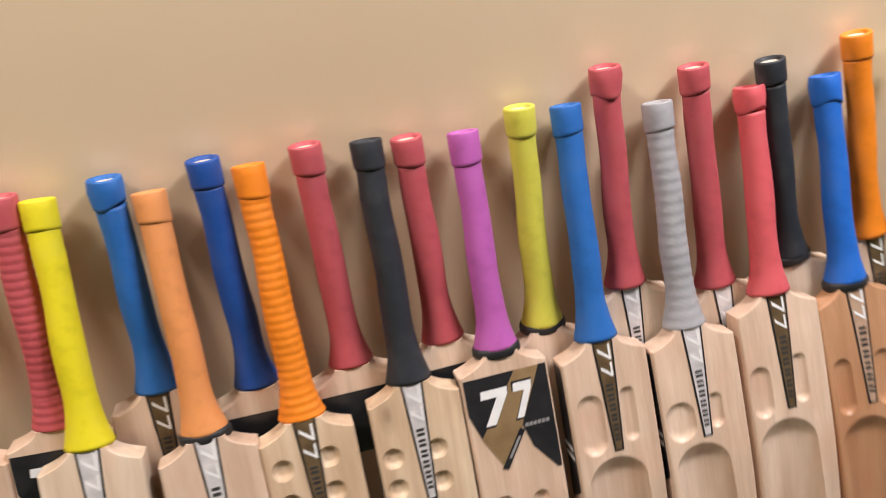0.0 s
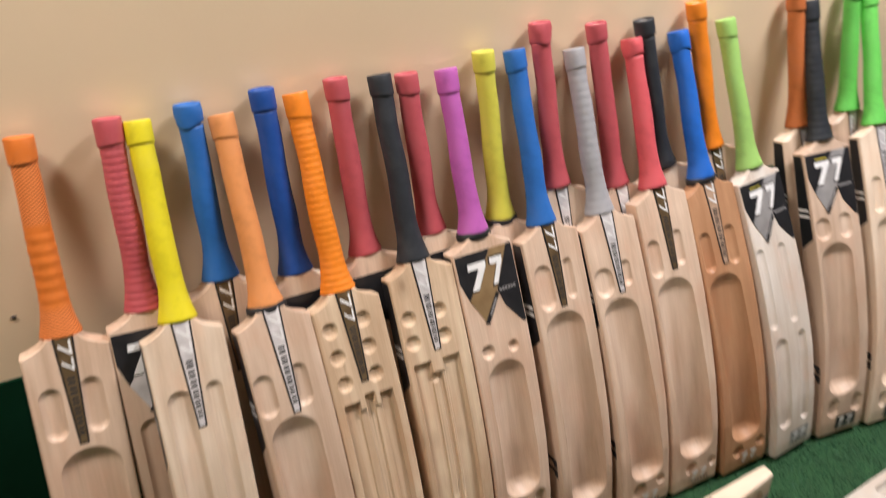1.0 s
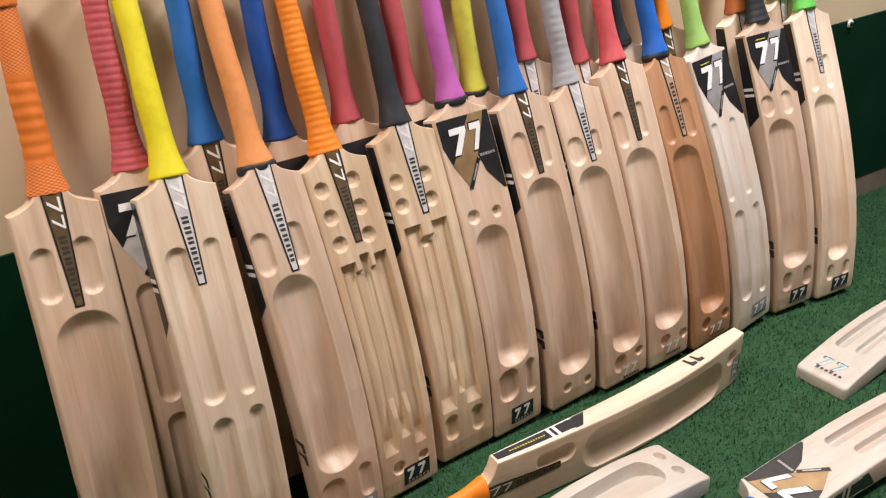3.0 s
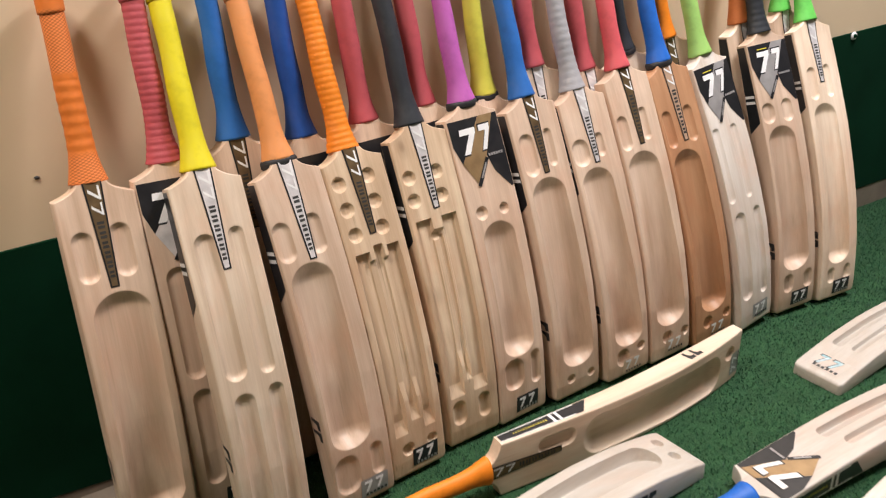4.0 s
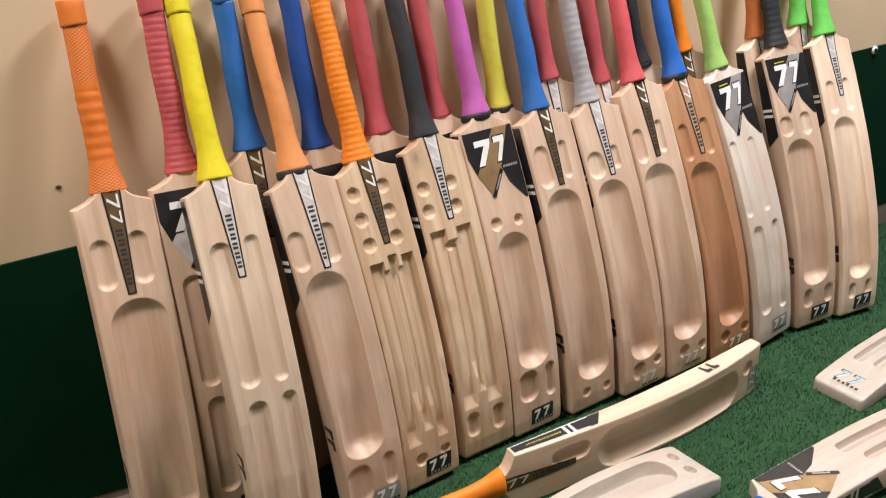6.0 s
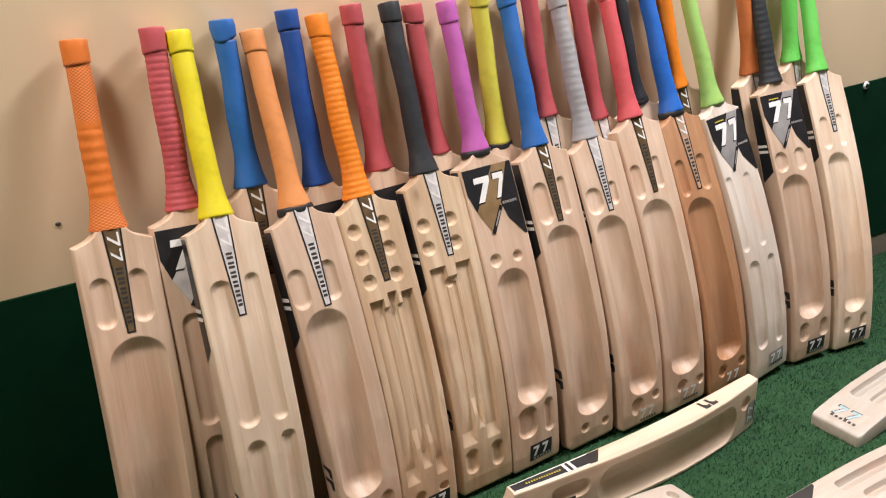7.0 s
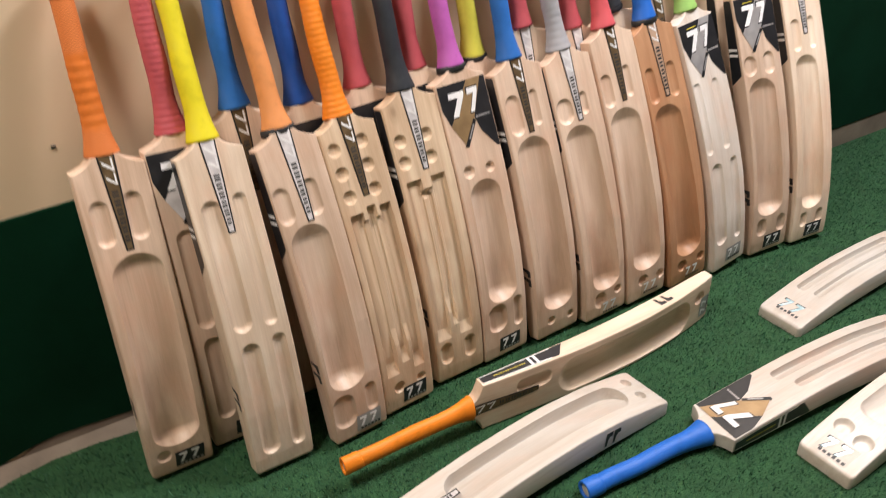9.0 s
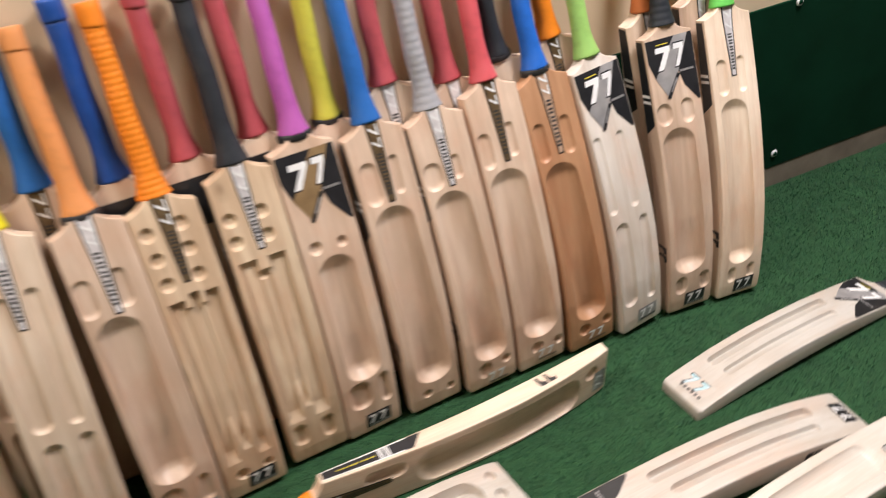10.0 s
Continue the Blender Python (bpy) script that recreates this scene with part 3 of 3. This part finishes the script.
def leaning(tx, ty, hx, hz, hy=-0.026, yaw=0.0):
    """Pose and length of a bat whose toe stands at (tx, ty) and whose handle ends at (hx, hy, hz)."""
    foot, head = Vector((tx, ty + 0.004, 0.004)), Vector((hx, hy, hz))
    up = (head - foot).normalized()
    side = Vector((math.cos(radians(yaw)), math.sin(radians(yaw)), 0))
    side = (side - up * side.dot(up)).normalized()
    back = up.cross(side)
    m = Matrix((side, back, up)).transposed().to_4x4()
    m.translation = foot
    low = min((m @ Vector((w, y, 0.0))).z for w in (-HW, HW) for y in (float(bow(0) + face_depth(0)), float(back_y(0)) + 0.004))
    m.translation.z -= low - 0.0
    return m, (head - m.translation).dot(up)


FORK_A = [slot(-0.74, -0.28, 0.080, 0.398, 0.013), slot(-0.12, 0.19, 0.100, 0.405, 0.014), slot(0.33, 0.72, 0.079, 0.401, 0.013), bed(-0.76, 0.74, 0.140, 0.384), hole(-0.42, 0.360, 0.006, 0.016)]
FORK_B = [slot(-0.82, -0.27, 0.096, 0.418, 0.012), slot(-0.14, 0.06, 0.122, 0.388, 0.013), slot(0.09, 0.62, 0.096, 0.417, 0.012), bed(-0.82, 0.62, 0.150, 0.398, 0.0095), hole(-0.21, 0.387, 0.010, 0.016)]

# toe x, toe y, head x, head z, yaw, shoulder height, then the look
FRONT = [
    ("bat with an orange netted grip and one broad hollow", -0.656, -0.213, -0.627, 0.817, 2, 0.55, ORANGE_NET, TAN,
     [small_scoop(-0.80, -0.27, 0.434, 0.506), small_scoop(0.13, 0.66, 0.434, 0.510), long_scoop(0.0, 0.05, 0.72, 0.060, 0.416, 0.015), hole(-0.52, 0.044, 0.012, 0.007)],
     dict(tip=0.127, style="net", splice=BRONZE, toe=(BLACK, 0.014, 0.012), edge="m")),
    ("bat with a ribbed crimson grip and black shoulder graphic, partly covered", -0.54, -0.195, -0.523, 0.824, 0, 0.555, CRIMSON, TAN,
     [small_scoop(-0.72, -0.12, 0.250, 0.425), small_scoop(0.15, 0.72, 0.250, 0.425), small_scoop(-0.70, -0.12, 0.060, 0.232), small_scoop(0.15, 0.7, 0.06, 0.232)],
     dict(style="ribbed", graphic=SILVER, toe=(BLACK, 0.014, 0.014), edge="")),
    ("bat with a bright yellow grip and four long narrow hollows", -0.501, -0.301, -0.488, 0.815, 2, 0.559, YELLOW, PALE,
     [small_scoop(-0.72, -0.10, 0.270, 0.488, 0.011), small_scoop(0.24, 0.67, 0.268, 0.490, 0.010), small_scoop(-0.66, -0.07, 0.035, 0.249, 0.013), small_scoop(0.32, 0.77, 0.033, 0.251, 0.013)],
     dict(tip=0.127, splice=SILVER, edge="pm")),
    ("bat with a light orange grip over black tape, one broad hollow", -0.354, -0.308, -0.381, 0.806, 4, 0.548, PEACH, TAN,
     [small_scoop(-0.97, -0.42, 0.420, 0.482), small_scoop(0.02, 0.53, 0.421, 0.484), long_scoop(-0.18, -0.20, 0.64, 0.106, 0.413, 0.020), small_scoop(-0.91, -0.10, 0.030, 0.097, 0.008), small_scoop(0.30, 0.74, 0.042, 0.100, 0.008)],
     dict(tip=0.132, tape=True, splice=SILVER, toe=(GREY_INK, 0.016, 0.010), edge="pm")),
    ("bat with a ribbed orange grip, six round holes and forked slots", -0.243, -0.29, -0.276, 0.82, 3, 0.542, ORANGE, KNOTTY,
     [hole(-0.62, 0.511), hole(-0.59, 0.470), hole(-0.56, 0.429), hole(0.36, 0.514), hole(0.34, 0.473), hole(0.35, 0.430), hole(0.53, 0.052, 0.010, 0.009), hole(-0.35, 0.051, 0.012, 0.009)] + FORK_A,
     dict(style="ribbed", splice=BRONZE, toe=(BLACK, 0.012, 0.014), edge="pm")),
    ("bat with a charcoal grip, four round holes and forked slots", -0.116, -0.27, -0.149, 0.829, 0, 0.553, COAL, KNOTTY,
     [hole(-0.66, 0.490), hole(-0.68, 0.452), hole(0.30, 0.490), hole(0.29, 0.450), small_scoop(-0.80, -0.28, 0.040, 0.088), small_scoop(0.20, 0.68, 0.036, 0.086)] + FORK_B,
     dict(tip=0.122, splice=SILVER, edge="pm")),
    ("bat with a taped magenta grip and black shoulder graphic", -0.005, -0.268, -0.041, 0.823, 2, 0.568, MAGENTA, TAN,
     [hole(-0.50, 0.403, 0.012), hole(0.36, 0.400, 0.010), long_scoop(0.01, -0.05, 0.62, 0.128, 0.382, 0.019), small_scoop(-0.73, 0.08, 0.064, 0.126, 0.011), small_scoop(0.38, 0.80, 0.060, 0.128, 0.011)],
     dict(tape=True, graphic=GOLD, toe=(BLACK, 0.008, 0.014), edge="p")),
    ("bat with a blue grip and one long broad hollow", 0.125, -0.27, 0.078, 0.837, 0, 0.561, BLUE, TAN,
     [small_scoop(-0.82, -0.22, 0.441, 0.518), small_scoop(0.20, 0.55, 0.449, 0.518), long_scoop(0.07, -0.12, 0.68, 0.061, 0.434, 0.018), hole(-0.32, 0.038, 0.010, 0.006), hole(0.60, 0.034, 0.009, 0.006)],
     dict(tip=0.12, splice=BRONZE, edge="pm")),
    ("bat with a grey textured grip and one long broad hollow", 0.247, -0.28, 0.189, 0.825, -2, 0.558, ASH, TAN,
     [small_scoop(-0.92, -0.23, 0.438, 0.489), small_scoop(0.10, 0.46, 0.446, 0.491), long_scoop(0.10, -0.22, 0.64, 0.065, 0.431, 0.018), small_scoop(-0.55, 0.05, 0.024, 0.062, 0.008), hole(0.62, 0.053, 0.010, 0.008)],
     dict(tip=0.12, style="wrapped", splice=SILVER, toe=(TAN, 0.010, 0.006), edge="pm")),
    ("bat with a coral red grip and one long broad hollow", 0.364, -0.28, 0.305, 0.828, -2, 0.58, CORAL, TAN,
     [small_scoop(-0.92, -0.42, 0.446, 0.513), small_scoop(0.14, 0.49, 0.455, 0.519), long_scoop(0.06, -0.20, 0.70, 0.073, 0.439, 0.019), hole(-0.16, 0.048, 0.014, 0.009), hole(0.72, 0.046, 0.011, 0.009)],
     dict(tip=0.129, twist=True, splice=BRONZE, toe=(TAN, 0.010, 0.012), edge="")),
    ("reddish brown bat with a blue grip over black tape", 0.487, -0.285, 0.403, 0.829, -2, 0.574, SKY, RED,
     [small_scoop(-0.86, -0.40, 0.430, 0.505), small_scoop(0.18, 0.62, 0.430, 0.504), long_scoop(0.05, -0.24, 0.65, 0.068, 0.422, 0.018), hole(-0.32, 0.047, 0.014, 0.008), hole(0.70, 0.050, 0.011, 0.008)],
     dict(tip=0.137, tape=True, twist=True, splice=COPPER, toe=(RED, 0.010, 0.010), edge="")),
    ("pale bat with a light green grip and four shallow grooves", 0.614, -0.292, 0.507, 0.838, 2, 0.580, LIME, ASHEN,
     [small_scoop(-0.95, -0.56, 0.292, 0.453, 0.007), small_scoop(0.05, 0.43, 0.289, 0.448, 0.007), small_scoop(-0.85, -0.22, 0.068, 0.268, 0.010), small_scoop(0.28, 0.68, 0.065, 0.266, 0.010)],
     dict(graphic=GREY_INK, toe=(GREY_INK, 0.012, 0.016), edge="")),
    ("bat with a black grip and a black shoulder graphic", 0.74, -0.297, 0.71, 0.85, -8, 0.601, COAL, TAN,
     [small_scoop(-0.93, -0.28, 0.430, 0.474), small_scoop(0.08, 0.62, 0.425, 0.474), long_scoop(-0.06, -0.20, 0.67, 0.096, 0.421, 0.018), small_scoop(-0.72, -0.18, 0.046, 0.090), small_scoop(0.38, 0.86, 0.044, 0.088)],
     dict(style="wrapped", graphic=GREY_INK, toe=(BLACK, 0.010, 0.012), edge="pm")),
    ("pale bat with a bright green grip and one narrow hollow", 0.866, -0.314, 0.867, 0.855, -8, 0.613, GREEN, PALE,
     [small_scoop(-0.73, -0.28, 0.460, 0.532), small_scoop(0.15, 0.50, 0.460, 0.532), long_scoop(-0.04, -0.18, 0.57, 0.083, 0.450, 0.016), small_scoop(-0.62, -0.22, 0.038, 0.076), small_scoop(0.28, 0.68, 0.038, 0.075)],
     dict(splice=SILVER, toe=(BLACK, 0.010, 0.010), edge="pm")),
]
for i, (label, tx, ty, hx, hz, yaw, S, colour, timber, scoops, opts) in enumerate(FRONT):
    m, length = leaning(tx, ty, hx, hz, yaw=yaw)
    cricket_bat(label, m, S, length, colour, timber, scoops, seed=i + 1, **opts)

# the second row, closer to the wall
REAR = [
    ("bat with a blue grip behind the front row", -0.415, -0.421, 0.826, 0.562, BLUE, dict(twist=True, splice=BRONZE)),
    ("bat with a deep blue grip behind the front row", -0.290, -0.321, 0.832, 0.544, NAVY, dict(graphic=BLACK)),
    ("bat with a crimson grip behind the front row", -0.168, -0.214, 0.832, 0.548, CRIMSON, dict(graphic=BLACK)),
    ("bat with a crimson grip behind the front row", -0.044, -0.104, 0.824, 0.556, CRIMSON, dict(graphic=BLACK)),
    ("bat with a lemon yellow grip behind the front row", 0.072, 0.026, 0.841, 0.549, LEMON, dict(tape=True)),
    ("bat with a crimson grip and foil label, behind the front row", 0.203, 0.125, 0.874, 0.588, CRIMSON, dict(splice=SILVER, twist=True)),
    ("bat with a crimson grip and foil label, behind the front row", 0.352, 0.233, 0.861, 0.566, CRIMSON, dict(splice=SILVER)),
    ("bat with a black grip behind the front row", 0.475, 0.330, 0.856, 0.585, COAL, dict(tape=True)),
    ("bat with an orange grip and foil label, behind the front row", 0.595, 0.439, 0.874, 0.600, ORANGE, dict(splice=BRONZE)),
    ("bat with a rust orange grip behind the front row", 0.790, 0.677, 0.868, 0.602, RUST, dict(splice=SILVER, edge="pm")),
    ("bat with a bright green grip behind the front row", 0.890, 0.827, 0.872, 0.612, GREEN, dict(splice=SILVER, edge="pm")),
]
for i, (label, tx, hx, hz, S, colour, opts) in enumerate(REAR):
    m, length = leaning(tx, -0.150, hx, hz, hy=-0.022)
    cricket_bat(label, m, S, length, colour, PALE if i % 2 else TAN, seed=i + 40, coarse=True, **opts)


# ---- bats lying on the turf ----
def lying(toe, head, z_toe, z_head, roll=0.0):
    """Pose of a bat on the ground, its back upwards; roll turns it about its length."""
    a, b = Vector((*toe, z_toe)), Vector((*head, z_head))
    up = (b - a).normalized()
    back = Vector((0, 0, -1))
    back = (back - up * back.dot(up)).normalized()
    side = back.cross(up)
    m = Matrix((side, back, up)).transposed().to_4x4() @ Matrix.Rotation(radians(roll), 4, "Z")
    m.translation = a
    return m


LG = "bats lying on the turf"
lying_bats = [
    cricket_bat("bat with an orange grip lying on its edge on the turf", lying((0.440, -0.384), (-0.437, -0.390), 0.0535, 0.0535, -90) @ Matrix.Diagonal((0.99, 0.80, 1, 1)), 0.60, 0.875, ORANGE, PALE,
                [small_scoop(0.00, 0.66, 0.452, 0.530, 0.013), long_scoop(-0.12, -0.04, 0.76, 0.075, 0.436, 0.018), hole(0.30, 0.045, 0.016, 0.010)],
                splice=BRONZE, toe=(GREY_INK, -0.015, 0.006), edge="pmr", seed=70, group=LG),
    cricket_bat("pale bat lying back upwards on the turf", lying((0.150, -0.500), (-0.700, -0.575), 0.034, 0.017) @ Matrix.Diagonal((1, 1.06, 1, 1)), 0.57, 0.86, NAVY, WHITE_WOOD,
                [gouge(-0.50, 0.62, 0.066, 0.47, 1, 0.028, 0.030), hole(-0.28, 0.038, 0.0105, 0.017), hole(0.46, 0.034, 0.0105, 0.017)],
                splice=SILVER, edge="mr", seed=71, group=LG),
    cricket_bat("pale bat with a blue grip lying on the turf", lying((0.785, -0.678), (-0.107, -0.622), 0.034, 0.016) @ Matrix.Diagonal((0.96, 1.06, 1, 1)), 0.612, 0.893, SKY, WHITE_WOOD,
                [gouge(-0.52, -0.16, 0.105, 0.43, 1, 0.013, 0.010), gouge(0.14, 0.60, 0.090, 0.45, 1, 0.017, 0.010)],
                graphic=GOLD, toe=(BLACK, 0.0, 0.012), edge="pmr", seed=72, group=LG),
    cricket_bat("pale bat with a foil toe label lying on the turf", lying((0.538, -0.488), (1.40, -0.452), 0.027, 0.013) @ Matrix.Diagonal((0.96, 0.90, 1, 1)), 0.575, 0.865, COAL, WHITE_WOOD,
                [gouge(-0.66, -0.22, 0.095, 0.43, -1, 0.017, 0.010), gouge(0.08, 0.46, 0.100, 0.42, -1, 0.012, 0.010)],
                graphic=GREY_INK, toe=(WHITE_WOOD, 0.0, 0.016, AQUA, 1.35), edge="pm", seed=73, group=LG),
    cricket_bat("pale bat with round toe holes lying on the turf", lying((0.275, -0.797), (1.13, -0.764), 0.031, 0.016) @ Matrix.Diagonal((0.97, 1.02, 1, 1)), 0.575, 0.865, CRIMSON, WHITE_WOOD,
                [hole(-0.40, 0.078, 0.017, 0.018), hole(0.42, 0.070, 0.017, 0.018), long_scoop(0.0, 0.0, 0.62, 0.12, 0.44, 0.014)],
                splice=SILVER, toe=(WHITE_WOOD, 0.0, 0.008, AQUA, 1.3), edge="pm", seed=74, group=LG),
]
grass(170000)
